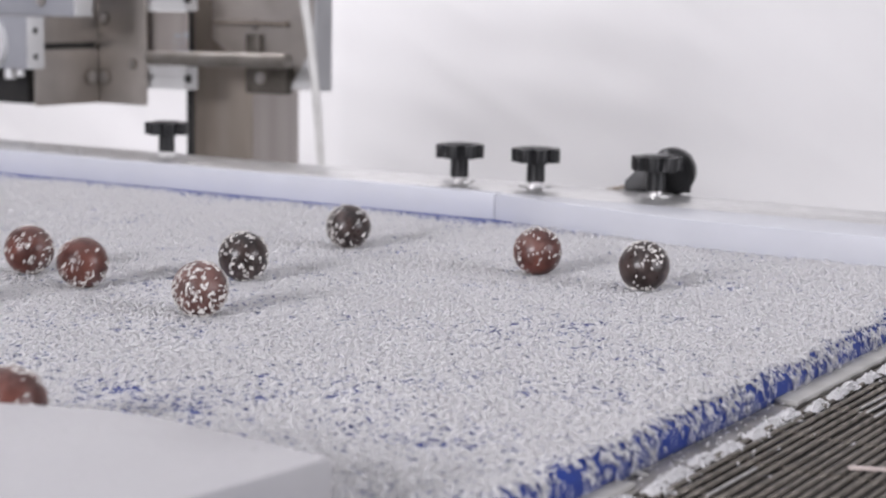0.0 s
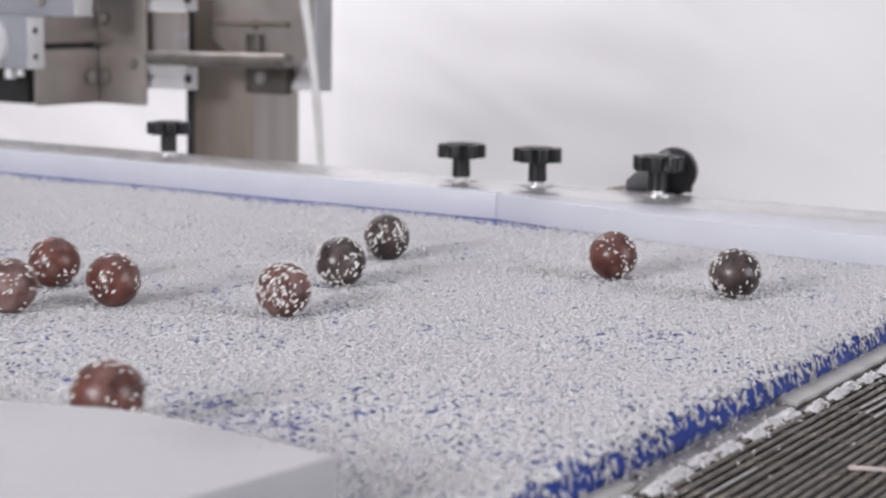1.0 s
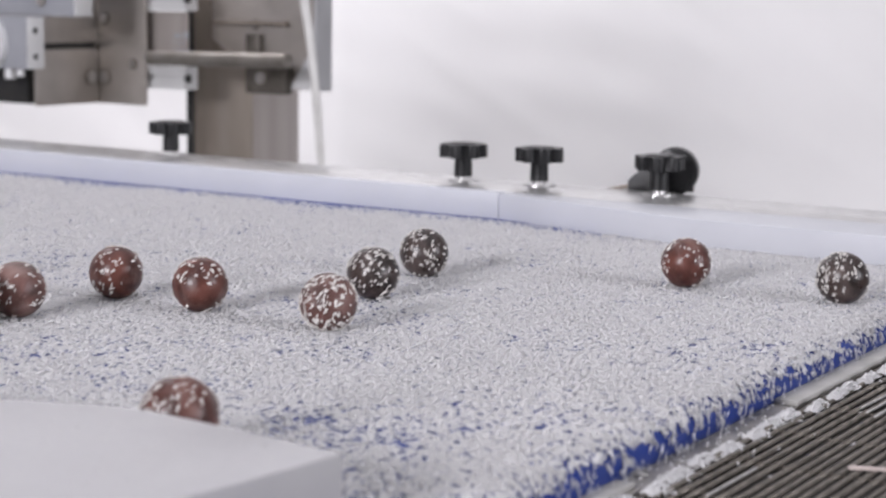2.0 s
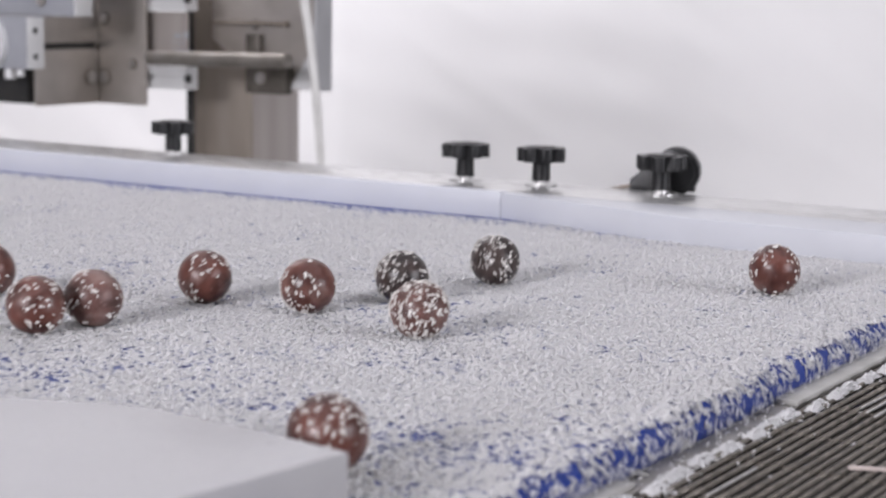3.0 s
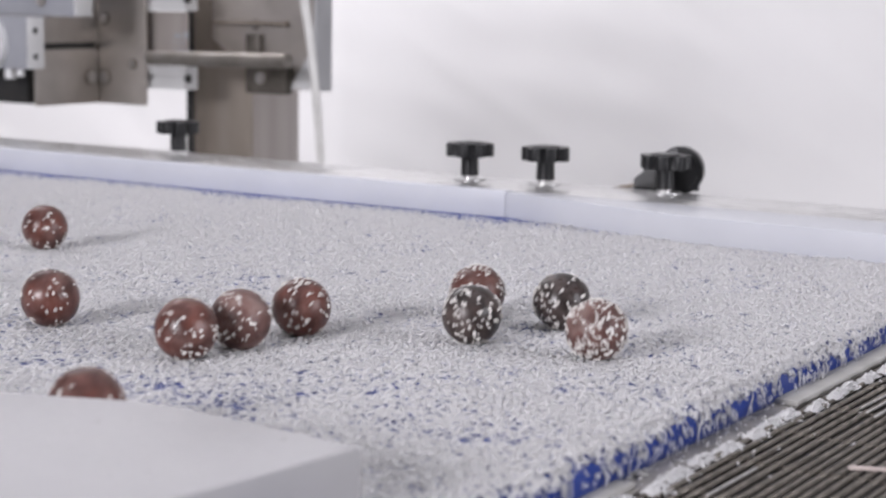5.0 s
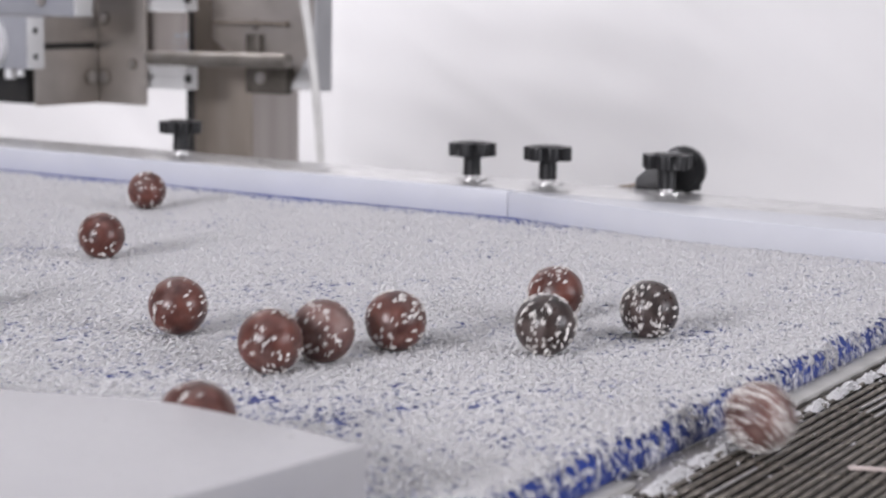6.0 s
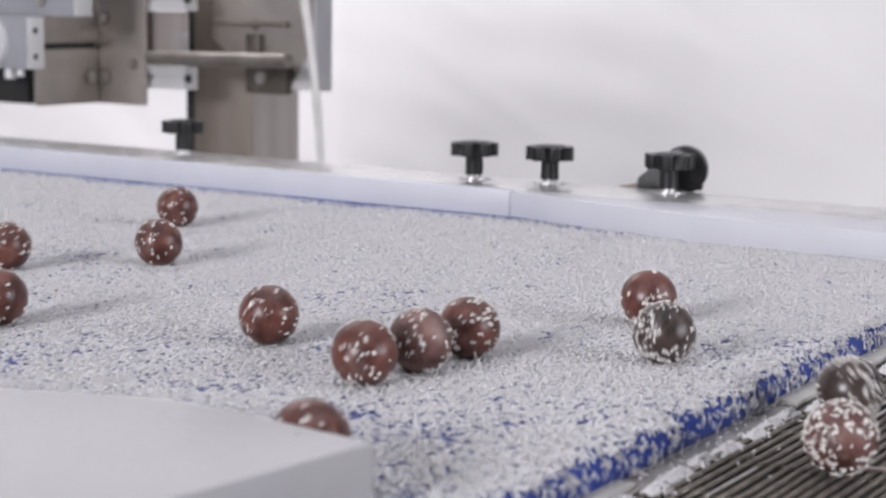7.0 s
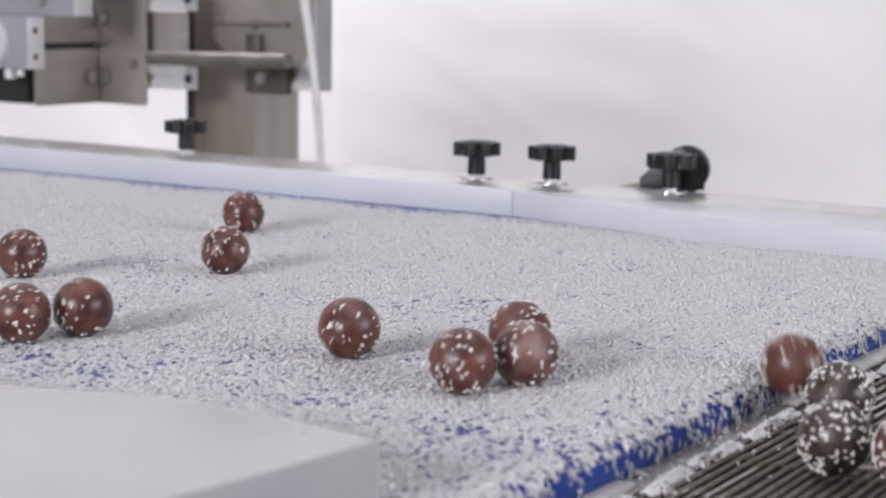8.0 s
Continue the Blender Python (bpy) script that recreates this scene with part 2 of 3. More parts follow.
for x, y, turn in ((-1.078, 1.255, 10), (-0.7525, 1.245, 22), (-0.6855, 1.254, 4), (-0.580, 1.257, 31)):
    k = part("star_knob", KNOB, None, conveyor, "black plastic star knob")
    k.matrix_basis = pose(x, y, 0.0196, 0, 0, turn)
    part("washer", WASHER, None, k, "bright steel washer")


def lever():
    """Black cam lever: a round end with a tapered handle and a steel pin."""
    bm = bmesh.new()
    out = [(0.0192 * math.cos(radians(a)), 0.0192 * math.sin(radians(a))) for a in range(-100, 130, 10)]
    out += [(-0.030, -0.002), (-0.0365, -0.008), (-0.0365, -0.0170)]
    prism(bm, out, -0.008, 0.008, None, 0.0015)
    ring = [(0.0150 * math.cos(radians(a)), 0.0150 * math.sin(radians(a))) for a in range(0, 360, 12)]
    prism(bm, ring, 0.0079, 0.0095, None, 0.0006)
    ob = part("clamp_lever", bm, BLACK, conveyor, "black clamp lever with round end", True)
    ob.matrix_basis = pose(-0.5830, 1.292, 0.0350, 90, 0, 18)
    part("lever_pin", rod(bmesh.new(), (-0.036, -0.0135, 0), (-0.058, -0.0185, 0), 0.0018, 10), COLUMN_STEEL, ob)
    part("lever_block", boxed(-0.012, 0.014, -0.0176, -0.006, -0.020, -0.0082, 0.001), BLACK, ob)


lever()


# shredded coconut on the belt: narrow rigid bands that ride with the belt and drop at the nose
BAND, KINDS = 0.006, 40


def shards(rows, rng):
    """Shred-like slivers: rows of x, y, z, length, width, height, yaw, pitch, as one array of corners and triangles."""
    n = len(rows)
    x, y, z, ln, wd, ht, ya, pi = rows.T
    lx = np.stack([-ln / 2, -ln / 2, ln / 2, ln / 2], 1)
    ly = np.stack([-wd / 2, wd / 2, 0.15 * wd, -0.1 * wd], 1)
    lz = np.stack([0.1 * ht, 0.0 * ht, ht, -0.4 * ht], 1)
    cp, sp = np.cos(pi)[:, None], np.sin(pi)[:, None]
    lx, lz = lx * cp - lz * sp, lx * sp + lz * cp
    ca, sa = np.cos(ya)[:, None], np.sin(ya)[:, None]
    co = np.stack([x[:, None] + lx * ca - ly * sa, y[:, None] + lx * sa + ly * ca, z[:, None] + lz], 2).reshape(-1, 3)
    tri = (np.array([[0, 1, 2], [0, 3, 1], [0, 2, 3], [1, 3, 2]])[None] + 4 * np.arange(n)[:, None, None]).reshape(-1, 3)
    return co, tri


def mesh_from(name, co, tri, mat):
    me = bpy.data.meshes.new(name)
    me.vertices.add(len(co)), me.loops.add(3 * len(tri)), me.polygons.add(len(tri))
    me.vertices.foreach_set("co", co.astype(np.float32).ravel())
    me.loops.foreach_set("vertex_index", tri.astype(np.int32).ravel())
    me.polygons.foreach_set("loop_start", np.arange(0, 3 * len(tri), 3, dtype=np.int32))
    me.update(calc_edges=True)
    me.materials.append(mat)
    return me


def ring_noise(x, y, scale, seed):
    """Noise that closes on itself over the length of all bands."""
    a = 2 * math.pi * x / (BAND * KINDS)
    rr = BAND * KINDS / (2 * math.pi) * scale
    return noise.noise((rr * math.cos(a) + seed, rr * math.sin(a), y * scale))


SHARES = 9


def cover(gx, y):
    """How thickly the belt is covered: broad drifts and fine holes."""
    side = max(-0.13, min(0.10, 0.6 * (y - 0.74)))
    return side + 0.55 * ring_noise(gx, y, 16, 3.0) + 0.30 * noise.noise((7.0, 3.0, y * 24)) + 0.95 * ring_noise(gx, y, 460, 9.0) + 0.32 * ring_noise(gx, y, 90, 6.0)


def coconut_band(k, rng):
    """One band of flakes: as a whole, and split at random into shares that drop one after another."""
    n = int((Y_FAR - Y_NEAR) * BAND * 1e4 * 52)
    x, y = rng.uniform(-0.85, 0.85, n) * BAND, rng.uniform(Y_NEAR + 0.03, 1.166, n)
    keep, lift = np.zeros(n, bool), np.zeros(n)
    for i in range(n):
        d = cover(k * BAND + x[i], y[i]) - 0.5 * min(1.0, max(0.0, (y[i] - 1.143) / 0.014))
        keep[i] = rng.random() < (1.0 if d > THIN else 0.15)
        lift[i] = 0.0004 + 0.0012 * max(0.0, min(1.0, 0.5 + d))
    wave = np.array([0.0035 * ring_noise(k * BAND, q, 60, 1.0) + 0.0035 * ring_noise(k * BAND, q, 210, 5.0) for q in y])
    x, y, lift = (x + wave)[keep], y[keep], lift[keep]
    n = len(x)
    share = np.array([0.5 + 0.55 * noise.noise((0.37 * k, q * 150, 2.0)) for q in y]) + rng.normal(0, 0.26, n)
    share = np.clip(np.argsort(np.argsort(share)) * SHARES // n, 0, SHARES - 1)
    rows = np.stack([x, y, rng.uniform(0.0, 1.0, n) * lift, rng.uniform(0.0013, 0.0030, n), rng.uniform(0.0009, 0.0019, n),
                     rng.uniform(0.0003, 0.0008, n), rng.uniform(0, 2 * math.pi, n), rng.normal(0, 0.22, n)], 1)
    hang = share >= 5
    rows[hang, 6], rows[hang, 3] = rng.normal(0, 0.4, hang.sum()), rows[hang, 3] * 1.5
    fine, faces, base = [], [], 0
    q = Y_NEAR + 0.03
    while q < 1.149:
        for gx in (-0.0021, 0.0, 0.0021):
            if rng.random() > 0.25 and cover(k * BAND + gx, q) - 0.6 * max(0.0, (q - 1.136) / 0.016) > THIN + 0.04:
                a, h = rng.uniform(0, 1.57), rng.uniform(0.0013, 0.0020)
                shift = 0.0035 * ring_noise(k * BAND, q, 60, 1.0) + 0.0035 * ring_noise(k * BAND, q, 210, 5.0)
                c = np.array([[math.cos(a + 1.5708 * j) * h + gx + shift, math.sin(a + 1.5708 * j) * h + q + rng.uniform(-0.0005, 0.0005), 0.0003 + rng.uniform(0, 0.0004)] for j in range(4)])
                fine.append(c), faces.append(np.array([[0, 1, 2], [0, 2, 3]]) + base)
                base += 4
        q += 0.0021
    made = [shards(rows[share == a], rng) for a in range(SHARES)]
    made[2] = (np.concatenate([made[2][0]] + fine), np.concatenate([made[2][1]] + [f + len(made[2][0]) for f in faces]))
    ends = np.cumsum([0] + [len(co) for co, tri in made])
    whole = mesh_from("coconut_band", np.concatenate([co for co, tri in made]), np.concatenate([tri + e for (co, tri), e in zip(made, ends)]), COCONUT)
    return whole, [mesh_from("coconut_band", co, tri, COCONUT) for co, tri in made]


THIN = -0.29
rng = np.random.default_rng(5)
BANDS = [coconut_band(k, rng) for k in range(KINDS)]
bands = []


def add_band(mesh, s0, leave, spin):
    ob = part("coconut_band", mesh, None, belt, "white shredded coconut lying on the belt")
    ob["kind"] = "stuff"
    bands.append((ob, s0, leave, spin))


for k in range(256):
    s0 = -1.803 + k * BAND
    whole, shares = BANDS[k % KINDS]
    if s0 + SPEED * 8.1 < NOSE_X - 0.01:
        add_band(whole, s0, 180.0, 0.0)
        continue
    for a, mesh in enumerate(shares):
        leave = 36 + 80 * ((a + rng.uniform(0, 1)) / SHARES) ** 3.6
        if (NOSE_X + NOSE_R * radians(leave) - s0) / SPEED > -0.12:
            add_band(mesh, s0, leave, rng.uniform(-700, 700))


def band_pose(s0, leave, spin, t):
    """Along the belt, over the nose, then a free fall."""
    s = s0 + SPEED * t
    if s < NOSE_X:
        return pose(s, 0, 0)
    d = t - (NOSE_X + NOSE_R * radians(leave) - s0) / SPEED
    a = min(math.degrees((s - NOSE_X) / NOSE_R), leave)
    d = min(max(d, 0.0), 0.22)
    x, z = NOSE_X + NOSE_R * math.sin(radians(a)) + 0.045 * d, -NOSE_R + NOSE_R * math.cos(radians(a)) - 0.05 * d - 4.9 * d * d
    return pose(x, 0, z, 0, a + max(-60.0, min(60.0, spin * d)), 0)


def band_rows(s0, leave, spin):
    fell, f, rows = (NOSE_X + NOSE_R * radians(leave) - s0) / SPEED + 0.22, 0, []
    while f < 240:
        t = f / FPS
        s = s0 + SPEED * t
        rows.append((t, band_pose(s0, leave, spin, t)))
        if t > fell:
            break
        f += 1 if s > NOSE_X - 0.004 else (3 if s > NOSE_X - 0.03 else 12)
    return rows + [(8.0, band_pose(s0, leave, spin, 8.0))]


# stand under the shaking frame
stand = empty("conveyor_stand", pose(0, 0, 0), "grey steel stand under the conveyor", "stand")
for x in (-2.0, -0.45):
    for y in (0.46, 1.14):
        part("leg", boxed(x - 0.025, x + 0.025, y - 0.025, y + 0.025, 0.0, Z0 - 0.128, 0.002), PLATE_STEEL, stand)
part("top_frame", boxed(-2.1, -0.40, 0.43, 1.17, Z0 - 0.128, Z0 - 0.0895, 0.002), PLATE_STEEL, stand)

# ---- wire mesh conveyor at the nose ----
MESH_Z = Z0 - 0.0175
mesh_conveyor = empty("wire_mesh_conveyor", pose(0, 0, MESH_Z), "steel wire mesh conveyor with coconut caught in it", "conveyor")
PITCH, ROW = 0.0053, 0.0556


def wire_mesh(seed):
    """One flat wire along y that jogs up and forward at even steps, with a hook from each jog round the next wire."""
    r = random.Random(seed)
    bm = bmesh.new()
    y, path = 0.3350, [(0.0, 0.362, 0.0)]
    nodes = []
    while y < 1.26:
        y += ROW
        if y > 0.37:
            w = r.uniform(-0.0008, 0.0008)
            path += [(0.0, y - 0.0052 + w, 0.0), (0.0012, y - 0.0020 + w, 0.0011), (0.0012, y + 0.0020 + w, 0.0011), (0.0, y + 0.0052 + w, 0.0)]
            nodes.append(y + w)
    path.append((0.0, 1.298, 0.0))
    for p, q in zip(path, path[1:]):
        rod(bm, p, q, 0.00122, 8)
    for y in nodes:
        rod(bm, (0.0013, y, 0.0007), (PITCH + 0.0004, y + 0.0024, -0.0014), 0.00085, 6)
    return mesh_of("wire", bm, WIRE, True)


WIRES = [wire_mesh(k) for k in range(6)]
for k in range(68):
    w = part("wire", WIRES[k % 6], None, mesh_conveyor)
    w.matrix_basis = pose(-0.2820 + k * PITCH + rng.uniform(-0.0003, 0.0003), rng.uniform(-0.0008, 0.0008), rng.uniform(-0.0003, 0.0003), 0, 0, rng.uniform(-0.06, 0.06))
part("side_rail", boxed(-0.30, 0.08, 1.31, 1.33, -0.06, 0.01, 0.001), STEEL, mesh_conveyor)
part("side_rail", boxed(-0.30, 0.08, 0.33, 0.35, -0.06, -0.004, 0.001), STEEL, mesh_conveyor)
# Sheet added under the wires so the gaps read as shaded.
part("gap_backing", boxed(-0.30, 0.08, 0.36, 1.30, -0.018, -0.014), GAP_SHADE, mesh_conveyor, "dark backing sheet under the wires")
part("lip", boxed(-0.2965, -0.2850, 0.36, 1.30, -0.006, 0.0010, 0.0006), LIP, mesh_conveyor, "worn steel lip at the belt nose")
part("scraper_strip", boxed(-0.2963, -0.2845, 0.770, 1.295, 0.0012, 0.0040, 0.0009), STRIP, mesh_conveyor, "white plastic scraper strip", True)
part("scraper_strip", boxed(-0.2963, -0.2875, 0.365, 0.603, 0.0012, 0.0034, 0.0007), STRIP, mesh_conveyor, "white plastic scraper strip", True)
for x in (-0.25, 0.04):
    for y in (0.35, 1.31):
        part("leg", boxed(x - 0.018, x + 0.018, y - 0.018, y + 0.018, -MESH_Z, -0.0605, 0.001), STEEL, mesh_conveyor)


def clump(x, y, sx, sy, n, high):
    px, py = rng.normal(0, 0.5, n), rng.uniform(-1, 1, n)
    pz = high * np.clip(1 - np.abs(px) * 0.8, 0, 1) * np.clip(1.2 - py * py, 0, 1) * rng.random(n)
    rows = np.stack([x + px * sx, y + py * sy, pz, rng.uniform(0.0014, 0.003, n), rng.uniform(0.0007, 0.0013, n), rng.uniform(0.0005, 0.001, n), rng.uniform(0, 6.28, n), rng.normal(0, 0.4, n)], 1)
    m = 60
    qx, qy = rng.normal(0, 0.35, m), rng.uniform(-0.85, 0.85, m)
    core = np.stack([x + qx * sx, y + qy * sy, np.full(m, 0.0006), rng.uniform(0.0025, 0.004, m), rng.uniform(0.0016, 0.0026, m), rng.uniform(0.0010, 0.0018, m), rng.uniform(0, 6.28, m), rng.normal(0, 0.15, m)], 1)
    return shards(np.concatenate([rows, core]), rng)


def coconut_on_mesh():
    cos, tris, base = [], [], 0
    y = 0.40
    while y < 1.27:
        half = rng.uniform(0.007, 0.013)
        for args in (((-0.2785 if y > 0.77 else -0.2815) + rng.normal(0, 0.0010), y, 0.0026 if y > 0.77 else 0.0036, half, int(half * 42000), 0.0036),):
            co, tri = clump(*args)
            co[:, 2] += 0.0004
            cos.append(co), tris.append(tri + base)
            base += len(co)
        y += half * 2 + rng.uniform(0.003, 0.010)
    n = 90
    rows = np.stack([-0.285 + np.abs(rng.normal(0, 0.03, n)), rng.uniform(0.4, 1.27, n), rng.uniform(0.0008, 0.0018, n), rng.uniform(0.0014, 0.003, n), rng.uniform(0.0006, 0.0012, n),
                     rng.uniform(0.0004, 0.0009, n), rng.uniform(0, 6.28, n), rng.normal(0, 0.3, n)], 1)
    co, tri = shards(rows, rng)
    cos.append(co), tris.append(tri + base)
    base += len(co)
    n = 260
    rows = np.stack([rng.uniform(-0.2960, -0.2855, n), rng.uniform(0.40, 1.28, n), rng.uniform(0.0010, 0.0020, n), rng.uniform(0.0014, 0.003, n), rng.uniform(0.0006, 0.0012, n),
                     rng.uniform(0.0004, 0.0009, n), rng.uniform(0, 6.28, n), rng.normal(0, 0.2, n)], 1)
    rows = rows[rows[:, 1] < 1.29]
    co, tri = shards(rows, rng)
    cos.append(co), tris.append(tri + base)
    ob = part("coconut_litter", mesh_from("coconut_litter", np.concatenate(cos), np.concatenate(tris), COCONUT), None, mesh_conveyor, "white coconut caught on wires and lip")
    ob["kind"] = "stuff"


coconut_on_mesh()
for p, q in (((-0.2592, 0.6068, 0.0018), (-0.2586, 0.6555, 0.0018)), ((-0.2577, 0.7816, 0.0024), (-0.2564, 0.8139, 0.0024)), ((-0.2528, 0.7752, 0.0022), (-0.2517, 0.8096, 0.0022)), ((-0.2472, 0.7696, 0.0020), (-0.2464, 0.8017, 0.0020))):
    part("loose_wire", rod(bmesh.new(), p, q, 0.0006, 8), BRIGHT, mesh_conveyor, "bright thin loose wire", True)
part("plastic_chip", prism(bmesh.new(), [(-0.2984, 0.6147), (-0.2890, 0.6174), (-0.2973, 0.6237)], 0.0022, 0.0032), STRIP, mesh_conveyor, "small cream plastic chip")
part("plastic_tie", boxed(-0.018, 0.018, -0.0014, 0.0014, 0.0014, 0.0030, 0.0006, pose(-0.2110, 0.6845, 0, 0, 0, 22)), PINK, mesh_conveyor, "pale pink strip across the wires", True)

# ---- the gantry behind ----
gantry = empty("depositor_gantry", pose(0, 0, Z0), "steel depositor gantry with grey actuators behind the conveyor", "machine")


def bolt(x, y, z, r, parent, along="y", mat=None):
    d = Vector((0, -1, 0)) if along == "y" else Vector((1, 0, 0))
    p = Vector((x, y, z))
    bm = rod(bmesh.new(), p, p + d * 0.004, r, 6)
    rod(bm, p + d * 0.003, p + d * 0.006, r * 0.55, 12)
    head = part("bolt", bm, mat or BOLT_STEEL, parent, "", True)
    part("washer", rod(bmesh.new(), p + d * 0.0002, p + d * 0.0012, r * 1.2, 18), COLUMN_STEEL, head)


column = part("column", boxed(-1.458, -1.364, 1.72, 1.816, -Z0, 0.36, 0.004), COLUMN_STEEL, gantry, "square steel column", True)
# Added strip; the light on the column's +x face is put into its paler colour.
part("lit_column_face", boxed(-1.3638, -1.3615, 1.722, 1.814, -Z0 + 0.01, 0.35, 0.0006), PALE_STEEL, gantry, "paler grey side-lit face of the column", True)
part("column_edge", boxed(-1.4710, -1.4585, 1.722, 1.814, -Z0 + 0.01, 0.35), DARK, gantry)
plate = part("bracket_plate", boxed(-1.526, -1.522, 1.509, 1.616, 0.030, 0.0970, 0.0006), PLATE_STEEL, gantry, "bent steel bracket plate", True)
part("bracket_plate", boxed(-1.526, -1.522, 1.509, 1.616, 0.1045, 0.136, 0.0006), PLATE_STEEL, gantry, "", True)
# Near-black sheet behind the slot, standing for the shade inside it.
part("slot_shade", boxed(-1.534, -1.5265, 1.512, 1.616, 0.0955, 0.1065), DARK, gantry)
part("bracket_plate", boxed(-1.526, -1.446, 1.6165, 1.6205, 0.0295, 0.30, 0.0008), PLATE_STEEL, gantry, "upright steel plate", True)
bolt(-1.5215, 1.600, 0.062, 0.008, gantry, "x")
bolt(-1.5120, 1.616, 0.062, 0.008, gantry)
bolt(-1.5120, 1.616, 0.134, 0.007, gantry)
bolt(-1.4640, 1.616, 0.0795, 0.0055, gantry, "y", STEEL)
unit = part("actuator", boxed(-1.62, -1.488, 1.46, 1.487, 0.0765, 0.137, 0.0015), GREY_BOX, gantry, "blue-grey actuator block", True)
# Thin pale slab: the light on the block's +x end put into colour.
part("lit_end_face", boxed(-1.4875, -1.4855, 1.4605, 1.4865, 0.077, 0.1365, 0.0006), ALU, unit, "paler lit end face", True)
for z in (0.091, 0.121):
    part("screw", rod(bmesh.new(), (-1.4856, 1.472, z), (-1.4846, 1.472, z), 0.0036, 10), DARK, unit)
part("fitting", rod(rod(bmesh.new(), (-1.525, 1.470, 0.0645), (-1.525, 1.470, 0.0765), 0.0068, 12), (-1.508, 1.470, 0.068), (-1.508, 1.470, 0.0765), 0.005, 12), ALU, unit, "small white hose fitting", True)
part("flange_ring", rod(bmesh.new(), (-1.551, 1.4595, 0.105), (-1.551, 1.452, 0.105), 0.034, 36), ALU, unit, "", True)
top = part("actuator", boxed(-1.80, -1.452, 1.50, 1.529, 0.1375, 0.25, 0.0015), GREY_BOX, gantry, "blue-grey actuator block", True)
# The upper block's lit end, painted paler in the same way.
part("lit_end_face", boxed(-1.4515, -1.4485, 1.5005, 1.5285, 0.138, 0.2495, 0.0006), ALU, top, "paler lit end face", True)
bolt(-1.502, 1.4995, 0.1555, 0.006, top)
# Near-black block added to stand for the dark gap below the actuator.
part("gap_block", boxed(-1.80, -1.558, 1.53, 1.612, 0.030, 0.074, 0.003), DARK, gantry, "near-black block in the gap below the actuator", True)
part("cross_plate", boxed(-1.80, -1.5265, 1.613, 1.617, 0.031, 0.30), PLATE_STEEL, gantry)


def extrusion(z0, z1):
    """Aluminium profile along x with a slot in its front."""
    bm = bmesh.new()
    out = [(0, z0), (0.005, z0), (0.024, z0), (0.024, z1), (0, z1), (0, z0 + 0.62 * (z1 - z0)), (0.006, z0 + 0.62 * (z1 - z0)), (0.006, z0 + 0.38 * (z1 - z0)), (0, z0 + 0.38 * (z1 - z0))]
    prism(bm, out, 0.0, 0.30)
    bmesh.ops.transform(bm, matrix=Matrix(((0, 0, 1, -1.692), (1, 0, 0, 1.626), (0, 1, 0, 0), (0, 0, 0, 1))), verts=bm.verts[:])
    return bm


for z0, z1 in ((0.0505, 0.0775), (0.1455, 0.1735)):
    beam = part("profile_beam", extrusion(z0, z1), ALU, gantry, "white aluminium profile beam")
    # Near-black block in the open slot end; the notch's shade put into colour.
    part("slot_end_shade", boxed(-1.3915, -1.387, 1.6253, 1.6330, z0 + 0.009, z1 - 0.009), DARK, beam)
part("name_plate", boxed(-1.692, -1.395, 1.634, 1.638, 0.0805, 0.144, 0.0006), PALE_STEEL, gantry, "worn printed aluminium plate")
for x0, x1, z0, z1 in ((-1.440, -1.418, 0.106, 0.1075), (-1.436, -1.426, 0.112, 0.118), (-1.422, -1.414, 0.112, 0.120), (-1.438, -1.412, 0.098, 0.0995)):
    part("print_bar", boxed(x0 + 0.022, x1 + 0.022, 1.6330, 1.6338, z0, z1), GREY_BOX, gantry)
part("pivot_rod", rod(bmesh.new(), (-1.4340, 1.611, 0.0882), (-1.2245, 1.611, 0.0918), 0.0088, 22), ROD_STEEL, gantry, "round steel rod", True)
panel = part("panel", prism(bmesh.new(), [(-1.41, 0.110), (-1.41, 0.30), (-1.234, 0.30), (-1.234, 0.053), (-1.298, 0.053), (-1.318, 0.060), (-1.352, 0.075)], 0, 0.004, Matrix(((1, 0, 0, 0), (0, 0, 1, 1.700), (0, 1, 0, 0), (0, 0, 0, 1)))), PLATE_STEEL, gantry, "folded steel side panel")
# Plain grey, unlike the steel panel it folds from.
part("panel_flange", boxed(-1.2335, -1.2295, 1.672, 1.704, 0.053, 0.30, 0.0008), FLANGE_GREY, panel, "grey flange")
part("gusset", prism(bmesh.new(), [(-1.286, 0.054), (-1.232, 0.054), (-1.232, 0.092), (-1.262, 0.092)], 0, 0.003, Matrix(((1, 0, 0, 0), (0, 0, 1, 1.6965), (0, 1, 0, 0), (0, 0, 0, 1)))), ALU, panel, "light grey gusset")
# Upright block added for the dark vertical band on the panel.
part("dark_upright", boxed(-1.3486, -1.3276, 1.688, 1.6995, 0.0465, 0.1185, 0.002), HINGE, panel, "dark upright block on the panel", True)
part("hinge_block", boxed(-1.3271, -1.2841, 1.684, 1.6995, 0.0467, 0.0811, 0.004), HINGE, panel, "", True)
bolt(-1.320, 1.6835, 0.066, 0.007, panel)
bolt(-1.343, 1.6995, 0.130, 0.006, panel)
part("stiffener", boxed(-1.402, -1.290, 1.690, 1.6995, 0.1285, 0.1345, 0.001), COLUMN_STEEL, panel)


